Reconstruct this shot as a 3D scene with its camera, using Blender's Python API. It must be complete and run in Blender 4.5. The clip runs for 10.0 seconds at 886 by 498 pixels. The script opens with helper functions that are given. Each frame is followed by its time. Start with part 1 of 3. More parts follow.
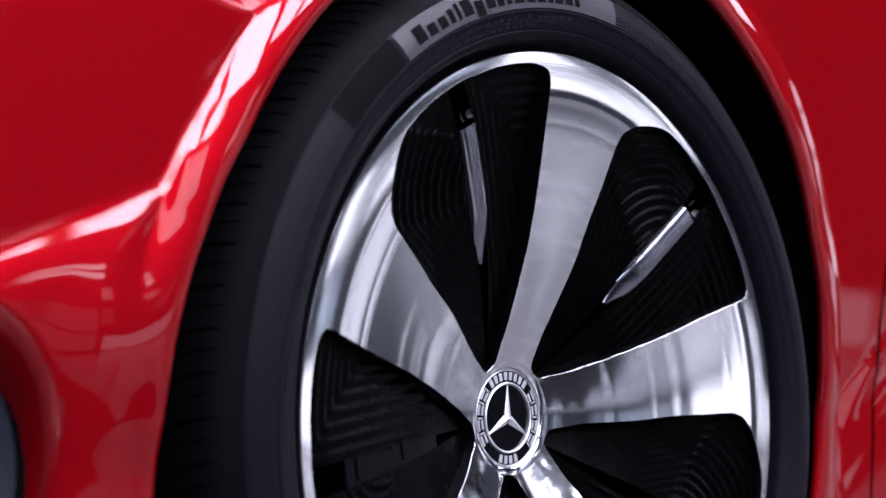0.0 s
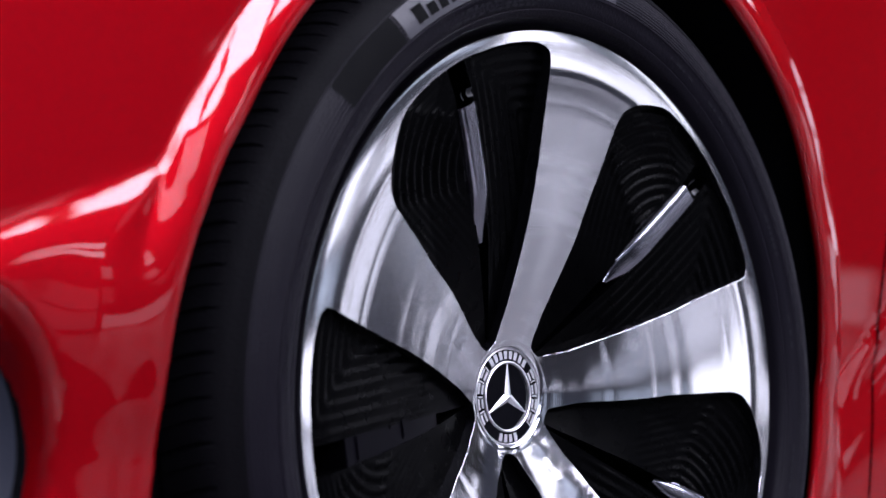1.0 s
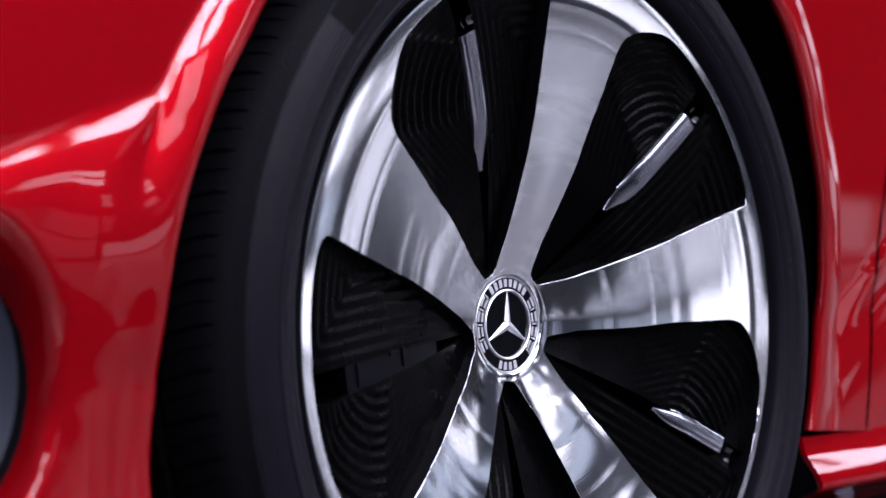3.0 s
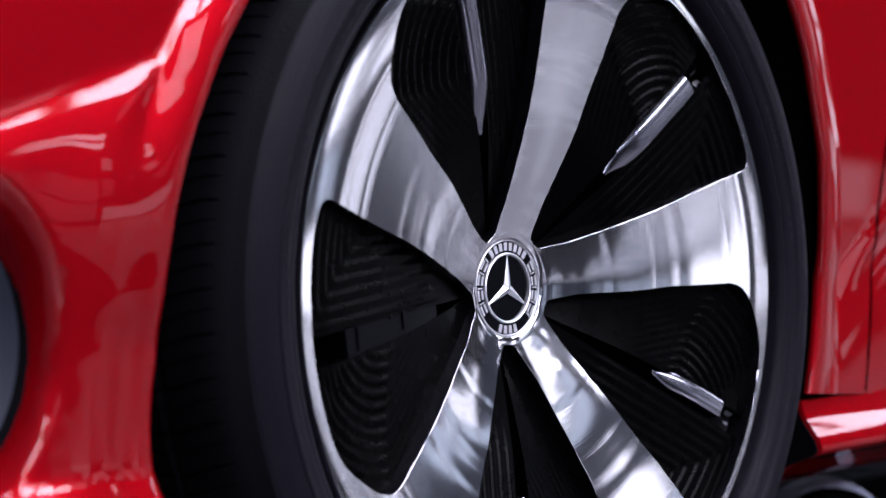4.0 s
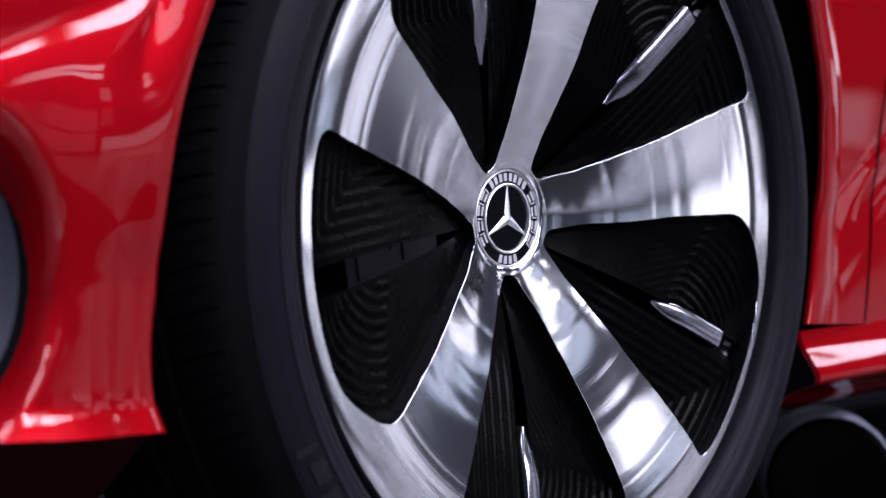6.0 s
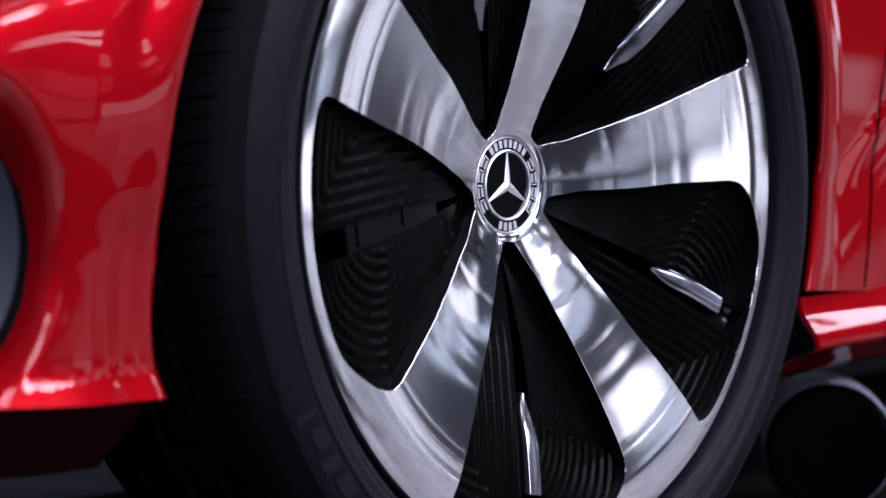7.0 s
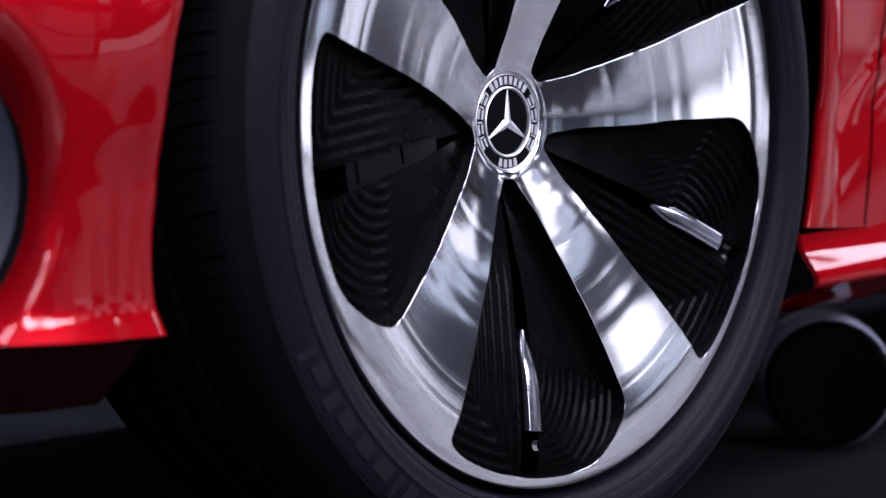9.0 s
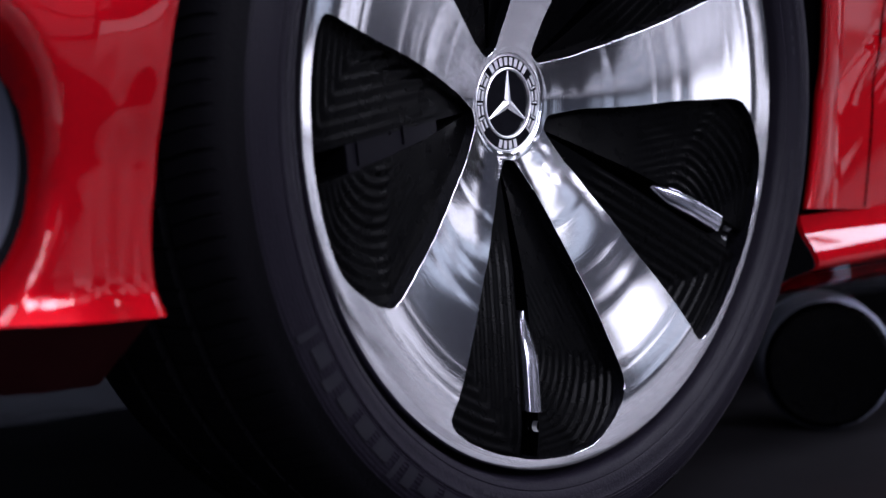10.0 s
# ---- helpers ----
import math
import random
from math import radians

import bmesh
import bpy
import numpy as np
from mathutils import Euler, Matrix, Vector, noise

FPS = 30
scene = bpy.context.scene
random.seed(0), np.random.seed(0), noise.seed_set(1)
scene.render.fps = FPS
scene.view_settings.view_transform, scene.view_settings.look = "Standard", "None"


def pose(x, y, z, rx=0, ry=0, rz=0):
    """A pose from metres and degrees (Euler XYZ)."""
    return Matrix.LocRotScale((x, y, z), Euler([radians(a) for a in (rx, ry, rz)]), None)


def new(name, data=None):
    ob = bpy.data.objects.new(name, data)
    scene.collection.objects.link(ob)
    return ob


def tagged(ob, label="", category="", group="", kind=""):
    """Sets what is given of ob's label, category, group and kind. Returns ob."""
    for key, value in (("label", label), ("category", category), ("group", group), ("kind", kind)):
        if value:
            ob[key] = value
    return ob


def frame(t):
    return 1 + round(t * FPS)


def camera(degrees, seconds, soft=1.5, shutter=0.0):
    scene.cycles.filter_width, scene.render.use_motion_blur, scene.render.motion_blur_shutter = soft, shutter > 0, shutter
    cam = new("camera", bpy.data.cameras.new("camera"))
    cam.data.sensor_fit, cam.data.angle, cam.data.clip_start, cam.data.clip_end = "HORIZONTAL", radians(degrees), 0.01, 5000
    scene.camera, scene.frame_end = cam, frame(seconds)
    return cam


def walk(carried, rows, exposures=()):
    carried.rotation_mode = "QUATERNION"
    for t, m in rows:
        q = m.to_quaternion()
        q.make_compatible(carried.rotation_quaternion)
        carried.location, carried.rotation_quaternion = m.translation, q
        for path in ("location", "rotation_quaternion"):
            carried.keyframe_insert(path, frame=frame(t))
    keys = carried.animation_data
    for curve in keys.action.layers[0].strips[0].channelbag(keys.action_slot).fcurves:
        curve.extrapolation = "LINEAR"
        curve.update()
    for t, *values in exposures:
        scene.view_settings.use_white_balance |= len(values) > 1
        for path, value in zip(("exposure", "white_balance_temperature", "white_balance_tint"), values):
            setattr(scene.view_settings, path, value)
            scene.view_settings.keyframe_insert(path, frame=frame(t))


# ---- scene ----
# ---- camera ----
HUB = 0.35                      # height of the wheel's centre over the floor
cam = camera(28.0, 10.0, soft=1.5)
cam.data.dof.use_dof = True
cam.data.dof.focus_distance = 1.34
cam.data.dof.aperture_fstop = 5.0
YAW = -47.4
EYE = (-1.0442, -0.8325, HUB + 0.0025)
PITCH = [(0.0, 5.322), (0.5, 5.117), (1.0, 4.644), (1.5, 4.059), (2.0, 3.439), (2.5, 2.892), (4.0, 1.153), (4.5, 0.591),
         (5.0, 0.0), (5.5, -0.542), (7.0, -2.164), (7.5, -2.657), (8.0, -3.178), (8.5, -3.663), (9.0, -4.195), (9.5, -4.629),
         (10.0, -4.8)]
walk(cam, [(t, pose(*EYE, 90 + p, 0, YAW)) for t, p in PITCH])
scene.view_settings.exposure = 0.27

# ---- world and lights ----
world = bpy.data.worlds.new("world")
scene.world = world
world.use_nodes = True
sky = world.node_tree.nodes.new("ShaderNodeTexSky")
sky.sky_type = "NISHITA"
sky.sun_disc = False
sky.sun_elevation, sky.sun_rotation = radians(40), radians(150)
world.node_tree.links.new(sky.outputs[0], world.node_tree.nodes["Background"].inputs[0])
world.node_tree.nodes["Background"].inputs[1].default_value = 0.05


# ---- materials ----
def material(name, base, rough=0.5, metal=0.0, coat=0.0, vary=0.0, scale=20.0, bump=0.0, bump_scale=200.0, spec=0.5, aniso=0.0):
    m = bpy.data.materials.new(name)
    m.use_nodes = True
    nt = m.node_tree
    b = nt.nodes["Principled BSDF"]
    b.inputs["Base Color"].default_value = (*base, 1)
    b.inputs["Roughness"].default_value = rough
    b.inputs["Metallic"].default_value = metal
    b.inputs["Coat Weight"].default_value = coat
    b.inputs["Coat Roughness"].default_value = 0.03
    b.inputs["Specular IOR Level"].default_value = spec
    b.inputs["Anisotropic"].default_value = aniso
    tc = nt.nodes.new("ShaderNodeTexCoord")
    if vary:
        n = nt.nodes.new("ShaderNodeTexNoise")
        n.inputs["Scale"].default_value, n.inputs["Detail"].default_value = scale, 6
        nt.links.new(tc.outputs["Object"], n.inputs["Vector"])
        r = nt.nodes.new("ShaderNodeMapRange")
        r.inputs["To Min"].default_value, r.inputs["To Max"].default_value = rough * (1 - vary), rough * (1 + vary)
        nt.links.new(n.outputs[0], r.inputs["Value"])
        nt.links.new(r.outputs[0], b.inputs["Roughness"])
        mx = nt.nodes.new("ShaderNodeMix")
        mx.data_type = "RGBA"
        mx.inputs["A"].default_value = (*[c * (1 - 0.4 * vary) for c in base], 1)
        mx.inputs["B"].default_value = (*[min(1, c * (1 + 0.4 * vary)) for c in base], 1)
        nt.links.new(n.outputs[0], mx.inputs["Factor"])
        nt.links.new(mx.outputs["Result"], b.inputs["Base Color"])
    if bump:
        n2 = nt.nodes.new("ShaderNodeTexNoise")
        n2.inputs["Scale"].default_value, n2.inputs["Detail"].default_value = bump_scale, 4
        nt.links.new(tc.outputs["Object"], n2.inputs["Vector"])
        bp = nt.nodes.new("ShaderNodeBump")
        bp.inputs["Strength"].default_value, bp.inputs["Distance"].default_value = bump, 0.002
        nt.links.new(n2.outputs[0], bp.inputs["Height"])
        nt.links.new(bp.outputs[0], b.inputs["Normal"])
    return m


RED = material("red_paint", (0.275, 0.0012, 0.005), rough=0.42, metal=0.5, coat=0.68, vary=0.10, scale=900, spec=0.0)
RED.node_tree.nodes["Principled BSDF"].inputs["Specular Tint"].default_value = (1.0, 0.02, 0.05, 1)
ALU = material("polished_aluminium", (0.80, 0.80, 0.82), rough=0.092, metal=1.0, vary=0.10, scale=25, aniso=0.55)
al = ALU.node_tree
tg = al.nodes.new("ShaderNodeTangent")
tg.direction_type, tg.axis = "RADIAL", "Y"
al.nodes["Principled BSDF"].inputs["Anisotropic Rotation"].default_value = 0.25     # turned grooves blur across themselves
# fine turning marks: a one-dimensional grain over the radius
at = al.nodes.new("ShaderNodeTexCoord")
flat = al.nodes.new("ShaderNodeVectorMath")
flat.operation = "MULTIPLY"
flat.inputs[1].default_value = (1, 0, 1)
span = al.nodes.new("ShaderNodeVectorMath")
span.operation = "LENGTH"
grain = al.nodes.new("ShaderNodeTexNoise")
grain.noise_dimensions = "1D"
grain.inputs["Scale"].default_value, grain.inputs["Detail"].default_value = 700, 3
marks = al.nodes.new("ShaderNodeBump")
marks.inputs["Strength"].default_value, marks.inputs["Distance"].default_value = 0.6, 0.00003
al.links.new(at.outputs["Object"], flat.inputs[0])
al.links.new(flat.outputs[0], span.inputs[0])
al.links.new(span.outputs["Value"], grain.inputs["W"])
al.links.new(grain.outputs[0], marks.inputs["Height"])
al.links.new(marks.outputs[0], al.nodes["Principled BSDF"].inputs["Normal"])
al.links.new(tg.outputs[0], al.nodes["Principled BSDF"].inputs["Tangent"])
SATIN = material("satin_silver", (0.80, 0.80, 0.83), rough=0.42, metal=1.0, vary=0.15, scale=300)
PIANO = material("gloss_black", (0.003, 0.003, 0.004), rough=0.07, vary=0.2, scale=80, spec=0.45)
SLOT_BLACK = material("slot_black", (0.0022, 0.0020, 0.0032), rough=0.4, vary=0.3, scale=60, spec=0.04)
RIB = material("dark_polished_metal", (0.25, 0.25, 0.285), rough=0.19, metal=1.0, vary=0.3, scale=40)
INSERT = material("gloss_black_insert", (0.00045, 0.00045, 0.0006), rough=0.28, vary=0.2, scale=80, spec=0.026)
RUBBER = material("tyre_rubber", (0.0049, 0.0041, 0.0070), rough=0.46, vary=0.3, scale=45, bump=0.25, bump_scale=420, spec=0.08)
RUBBER_TREAD = material("tyre_tread_rubber", (0.0028, 0.0026, 0.0036), rough=0.6, vary=0.25, scale=45, bump=0.25, bump_scale=420, spec=0.06)
RUBBER_SMOOTH = material("tyre_label_rubber", (0.017, 0.016, 0.023), rough=0.45, vary=0.2, scale=60, bump=0.08, bump_scale=300)
RUBBER_MID = material("tyre_letter_rubber", (0.0080, 0.0077, 0.0106), rough=0.40, vary=0.2, scale=60, spec=0.14)
RUBBER_DARK = material("tyre_mark_rubber", (0.002, 0.002, 0.0025), rough=0.7, vary=0.2, scale=60, spec=0.05)
LINER = material("wheel_well_felt", (0.0035, 0.0035, 0.0045), rough=0.95, spec=0.02, vary=0.3, scale=60, bump=0.3, bump_scale=300)
PLASTIC = material("black_plastic", (0.014, 0.014, 0.017), rough=0.45, vary=0.3, scale=50, bump=0.1)
LIT_RIM = material("lit_rim_grey", (0.19, 0.205, 0.26), rough=0.5, vary=0.2, scale=60)
INTAKE = material("intake_plastic", (0.0055, 0.0085, 0.021), rough=0.5, vary=0.2, scale=40)
SHADED_RED = material("shaded_red", (0.018, 0.0010, 0.0016), rough=0.45, vary=0.2, scale=40, spec=0.2)
SHADE_SHEET = material("shade_sheet", (0.0038, 0.0035, 0.0042), rough=0.5, vary=0.35, scale=3, bump=0.05, bump_scale=40, spec=0.09)
PALE = material("pale_concrete", (0.155, 0.155, 0.163), rough=0.24, vary=0.9, scale=2.2, bump=0.05, bump_scale=40)
WALL = material("hall_wall", (0.040, 0.045, 0.060), rough=0.8, vary=0.3, scale=2)
CEIL = material("hall_ceiling", (0.05, 0.05, 0.053), rough=0.8, vary=0.3, scale=2)
DARK_STRIP = material("dark_strip_matte", (0.010, 0.010, 0.012), rough=0.95, vary=0.3, scale=30, bump=0.2, bump_scale=300, spec=0.02)
STEEL = material("dark_steel", (0.09, 0.09, 0.10), rough=0.5, vary=0.3, scale=8)


# ---- building helpers ----
def mesh_of(name, bm, mats):
    me = bpy.data.meshes.new(name)
    bm.normal_update()
    bm.to_mesh(me)
    bm.free()
    for m in mats if isinstance(mats, (list, tuple)) else [mats]:
        me.materials.append(m)
    return me


def part(name, bm, mats, parent=None, label="", smooth=None, loc=None, rot=None):
    ob = new(name, mesh_of(name, bm, mats) if isinstance(bm, bmesh.types.BMesh) else bm)
    if parent:
        ob.parent = parent
    if loc:
        ob.location = loc
    if rot:
        ob.rotation_euler = rot
    if smooth is not None:
        ob.data.shade_smooth()
        if smooth < 180:
            ob.data.set_sharp_from_angle(angle=radians(smooth))
    if label:
        tagged(ob, label)
    return ob


def grid_mesh(rows, closed=False, flip=False):
    """Quads between rows of equally many points."""
    bm = bmesh.new()
    vs = [[bm.verts.new(p) for p in row] for row in rows]
    n = len(rows[0])
    for i in range(len(vs) - 1):
        for j in range(n if closed else n - 1):
            q = [vs[i][j], vs[i][(j + 1) % n], vs[i + 1][(j + 1) % n], vs[i + 1][j]]
            try:
                bm.faces.new(q[::-1] if flip else q)
            except ValueError:
                pass
    return bm


def ring(r, y, segs):
    return [(r * math.cos(2 * math.pi * k / segs), y, r * math.sin(2 * math.pi * k / segs)) for k in range(segs)]


def lathe(profile, segs):
    return grid_mesh([ring(r, y, segs) for r, y in profile], closed=True)


def box(bm, x0, x1, y0, y1, z0, z1):
    m = Matrix.LocRotScale(((x0 + x1) / 2, (y0 + y1) / 2, (z0 + z1) / 2), None, (x1 - x0, y1 - y0, z1 - z0))
    return bmesh.ops.create_cube(bm, size=1, matrix=m)["verts"]


def smoothstep(a, b, x):
    t = min(1, max(0, (x - a) / (b - a)))
    return t * t * (3 - 2 * t)


def curve(table):
    """A smooth monotone-friendly curve through (x, value) rows."""
    xs, ys = [row[0] for row in table], [row[1] for row in table]
    d = [(ys[i + 1] - ys[i]) / (xs[i + 1] - xs[i]) for i in range(len(xs) - 1)]
    s = [d[0]] + [0 if d[i - 1] * d[i] <= 0 else 2 * d[i - 1] * d[i] / (d[i - 1] + d[i]) for i in range(1, len(d))] + [d[-1]]

    def at(x):
        x = min(xs[-1], max(xs[0], x))
        i = 0
        while i < len(xs) - 2 and x > xs[i + 1]:
            i += 1
        h = xs[i + 1] - xs[i]
        t = (x - xs[i]) / h
        return ((1 + 2 * t) * (1 - t) ** 2 * ys[i] + t * (1 - t) ** 2 * h * s[i] + t * t * (3 - 2 * t) * ys[i + 1]
                + t * t * (t - 1) * h * s[i + 1])
    return at


def polar(r, deg, y):
    return (r * math.cos(radians(deg)), y, r * math.sin(radians(deg)))


# ---- hall ----
X0, X1, Y0, Y1, TOP = -9.0, 14.0, -9.0, 9.0, 7.5


def hall():
    bm = bmesh.new()
    box(bm, X0, X1, Y0, Y1, -0.3, 0.0)
    tagged(part("floor", bm, PALE), "pale grey concrete floor of the hall", "floor", kind="structure")
    # black sheet added under the car: the shade there is in its colour
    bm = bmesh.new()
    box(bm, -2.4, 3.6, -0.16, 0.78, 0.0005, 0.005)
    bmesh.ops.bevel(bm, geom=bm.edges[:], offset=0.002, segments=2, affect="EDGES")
    tagged(part("under_car_shade", bm, SHADE_SHEET), "thin black sheet under the car, standing in for its shade", "mat", kind="structure")
    # matte dark strip added out of view to darken the bumper's reflection
    bm = bmesh.new()
    box(bm, -3.2, 0.76, -8.8, -0.92, 0.0005, 0.006)
    bmesh.ops.bevel(bm, geom=bm.edges[:], offset=0.002, segments=2, affect="EDGES")
    tagged(part("dark_reflection_strip", bm, DARK_STRIP), "matte dark strip added on the floor, darkening bumper reflections", "runner", kind="structure")
    for name, b in (("wall_north", (X0, X1, Y1, Y1 + .3, 0, TOP)), ("wall_west", (X0 - .3, X0, Y0, Y1, 0, TOP)),
                    ("wall_east", (X1, X1 + .3, Y0, Y1, 0, TOP)), ("wall_south", (X0, X1, Y0 - .3, Y0, 0, TOP))):
        bm = bmesh.new()
        box(bm, *b)
        tagged(part(name, bm, WALL), "plain dark grey painted hall wall", "wall", kind="structure")
    bm = bmesh.new()
    box(bm, X0, X1, Y0, Y1, TOP, TOP + .3)
    tagged(part("ceiling", bm, CEIL), "dark hall ceiling with an added skylight lamp strip", "ceiling", kind="structure")


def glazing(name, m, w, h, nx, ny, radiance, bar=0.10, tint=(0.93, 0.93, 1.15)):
    """A window-like area lamp behind steel bars: m's z axis points into the hall."""
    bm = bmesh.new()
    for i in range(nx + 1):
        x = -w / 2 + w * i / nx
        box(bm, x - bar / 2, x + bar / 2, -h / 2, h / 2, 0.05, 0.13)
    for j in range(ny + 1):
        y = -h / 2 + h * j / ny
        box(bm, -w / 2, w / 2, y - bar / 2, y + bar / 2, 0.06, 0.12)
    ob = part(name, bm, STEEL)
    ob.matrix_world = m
    tagged(ob, "dark steel bars of an added hall window, unseen", "window", kind="structure")
    la = bpy.data.lights.new(name + "_lamp", "AREA")
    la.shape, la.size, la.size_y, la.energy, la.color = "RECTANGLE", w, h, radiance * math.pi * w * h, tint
    lo = new(name + "_lamp", la)
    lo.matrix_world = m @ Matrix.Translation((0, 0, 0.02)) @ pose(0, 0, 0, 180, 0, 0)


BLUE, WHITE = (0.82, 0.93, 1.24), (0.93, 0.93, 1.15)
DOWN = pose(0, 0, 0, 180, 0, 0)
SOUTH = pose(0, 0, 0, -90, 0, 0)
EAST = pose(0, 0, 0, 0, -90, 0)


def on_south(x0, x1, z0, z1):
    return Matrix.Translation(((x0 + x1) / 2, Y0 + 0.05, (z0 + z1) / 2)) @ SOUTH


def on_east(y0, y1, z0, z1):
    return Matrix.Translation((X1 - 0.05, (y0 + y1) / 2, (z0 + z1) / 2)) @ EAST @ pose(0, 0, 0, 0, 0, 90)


hall()
# added lamps, unseen: placed and tuned for the reflections in wheel and paint
number = 1
glazing("added_window_1", Matrix.Translation((2.6, -3.2, TOP - 0.05)) @ DOWN, 11.0, 3.0, 15, 3, 14.5, 0.20)
# the window lamps of both walls: along the wall from, to, sill, head, panes across, panes up, radiance, bar, tint
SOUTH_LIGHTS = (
    # added fill for the bumper's red
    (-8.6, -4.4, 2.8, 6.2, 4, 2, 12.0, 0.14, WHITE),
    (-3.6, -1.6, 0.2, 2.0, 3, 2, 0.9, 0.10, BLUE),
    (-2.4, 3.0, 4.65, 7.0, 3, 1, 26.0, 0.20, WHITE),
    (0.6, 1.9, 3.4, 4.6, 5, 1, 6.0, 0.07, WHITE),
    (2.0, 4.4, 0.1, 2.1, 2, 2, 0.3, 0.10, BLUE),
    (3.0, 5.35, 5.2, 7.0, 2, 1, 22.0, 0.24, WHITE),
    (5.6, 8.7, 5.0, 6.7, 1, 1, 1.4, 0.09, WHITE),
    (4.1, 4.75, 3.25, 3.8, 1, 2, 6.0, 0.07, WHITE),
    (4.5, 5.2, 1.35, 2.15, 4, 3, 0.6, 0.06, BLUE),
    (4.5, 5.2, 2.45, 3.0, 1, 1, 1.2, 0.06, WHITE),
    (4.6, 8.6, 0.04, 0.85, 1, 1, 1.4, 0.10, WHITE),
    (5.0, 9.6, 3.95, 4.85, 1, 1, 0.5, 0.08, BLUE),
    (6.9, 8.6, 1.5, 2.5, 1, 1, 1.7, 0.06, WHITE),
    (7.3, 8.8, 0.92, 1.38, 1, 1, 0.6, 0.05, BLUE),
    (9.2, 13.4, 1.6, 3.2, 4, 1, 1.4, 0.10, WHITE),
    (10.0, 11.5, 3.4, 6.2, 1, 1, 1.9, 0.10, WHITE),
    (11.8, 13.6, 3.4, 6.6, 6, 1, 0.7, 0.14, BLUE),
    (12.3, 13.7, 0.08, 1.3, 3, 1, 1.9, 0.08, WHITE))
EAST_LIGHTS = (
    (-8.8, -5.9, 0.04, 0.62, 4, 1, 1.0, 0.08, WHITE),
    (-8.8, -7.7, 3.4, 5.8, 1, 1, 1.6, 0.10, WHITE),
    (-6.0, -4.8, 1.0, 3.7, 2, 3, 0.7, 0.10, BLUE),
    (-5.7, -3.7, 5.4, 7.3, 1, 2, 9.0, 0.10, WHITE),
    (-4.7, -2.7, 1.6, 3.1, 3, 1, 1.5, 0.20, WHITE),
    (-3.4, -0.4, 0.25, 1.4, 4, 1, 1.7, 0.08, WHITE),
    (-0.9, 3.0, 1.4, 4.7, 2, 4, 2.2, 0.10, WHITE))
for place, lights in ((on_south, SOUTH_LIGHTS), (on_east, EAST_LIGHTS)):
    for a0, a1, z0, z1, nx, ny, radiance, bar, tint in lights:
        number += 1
        glazing("added_window_" + str(number), place(a0, a1, z0, z1), a1 - a0, z1 - z0, nx, ny, radiance, bar, tint)

# ---- the car ----
car = new("car")
tagged(car, "glossy red car with a polished five-spoke alloy wheel", "car")

# -- wheel --
FACE = curve([(0.0, 0.062), (0.03, 0.0605), (0.05, 0.0545), (0.08, 0.0429), (0.10, 0.0357), (0.13, 0.0253), (0.155, 0.0186), (0.18, 0.0120),
              (0.20, 0.0074), (0.215, 0.0040), (0.2225, 0.0024), (0.230, 0.0009), (0.237, -0.0004), (0.242, -0.0014), (0.247, -0.0020),
              (0.255, -0.0024), (0.2655, -0.0025), (0.2740, -0.0021), (0.275, -0.0009)])


def turned(r):
    """The dish of the wheel face with its faint turned steps."""
    y = FACE(r)
    for c, w, h in ((0.2215, 0.0012, 0.00012), (0.2135, 0.0026, -0.00005), (0.168, 0.0050, 0.00016), (0.157, 0.0035, -0.00006), (0.143, 0.0040, 0.00012),
                    (0.101, 0.0030, 0.00010), (0.094, 0.0030, -0.00006), (0.070, 0.0045, 0.00010), (0.058, 0.0030, 0.00006)):
        y += h * math.exp(-((r - c) / w) ** 2)
    return y


SIDE_A = curve([(0.0436, 33), (0.0446, 26.5), (0.0465, 23.8), (0.051, 20.8), (0.058, 17.3), (0.070, 13.2), (0.085, 11.0), (0.10, 9.2),
                (0.13, 7.4), (0.16, 6.3), (0.19, 6.0), (0.22, 5.6), (0.243, 5.2), (0.252, 5.0), (0.258, 5.1), (0.262, 6.0),
                (0.2645, 7.8), (0.2658, 10.5), (0.2664, 16), (0.2666, 27)])
SIDE_B = curve([(0.0436, 33), (0.0446, 39.5), (0.0465, 42), (0.051, 44.6), (0.058, 46.8), (0.070, 49.8), (0.085, 51.3), (0.10, 52.0),
                (0.13, 53.3), (0.16, 54.5), (0.19, 54.8), (0.22, 55.0), (0.232, 54.4), (0.243, 52.2), (0.252, 48.9), (0.258, 46.3),
                (0.262, 44.2), (0.2645, 42), (0.2658, 38.5), (0.2664, 34), (0.2666, 27)])
TIP, RIM_IN = 0.0436, 0.2666


def radii():
    rs = [TIP + 0.0075 * (i / 12) ** 2 for i in range(13)]
    rs += [0.0511 + (0.236 - 0.0511) * i / 100 for i in range(1, 101)]
    rs += [RIM_IN - 0.0306 * (1 - i / 30) ** 2 for i in range(1, 31)]
    return rs


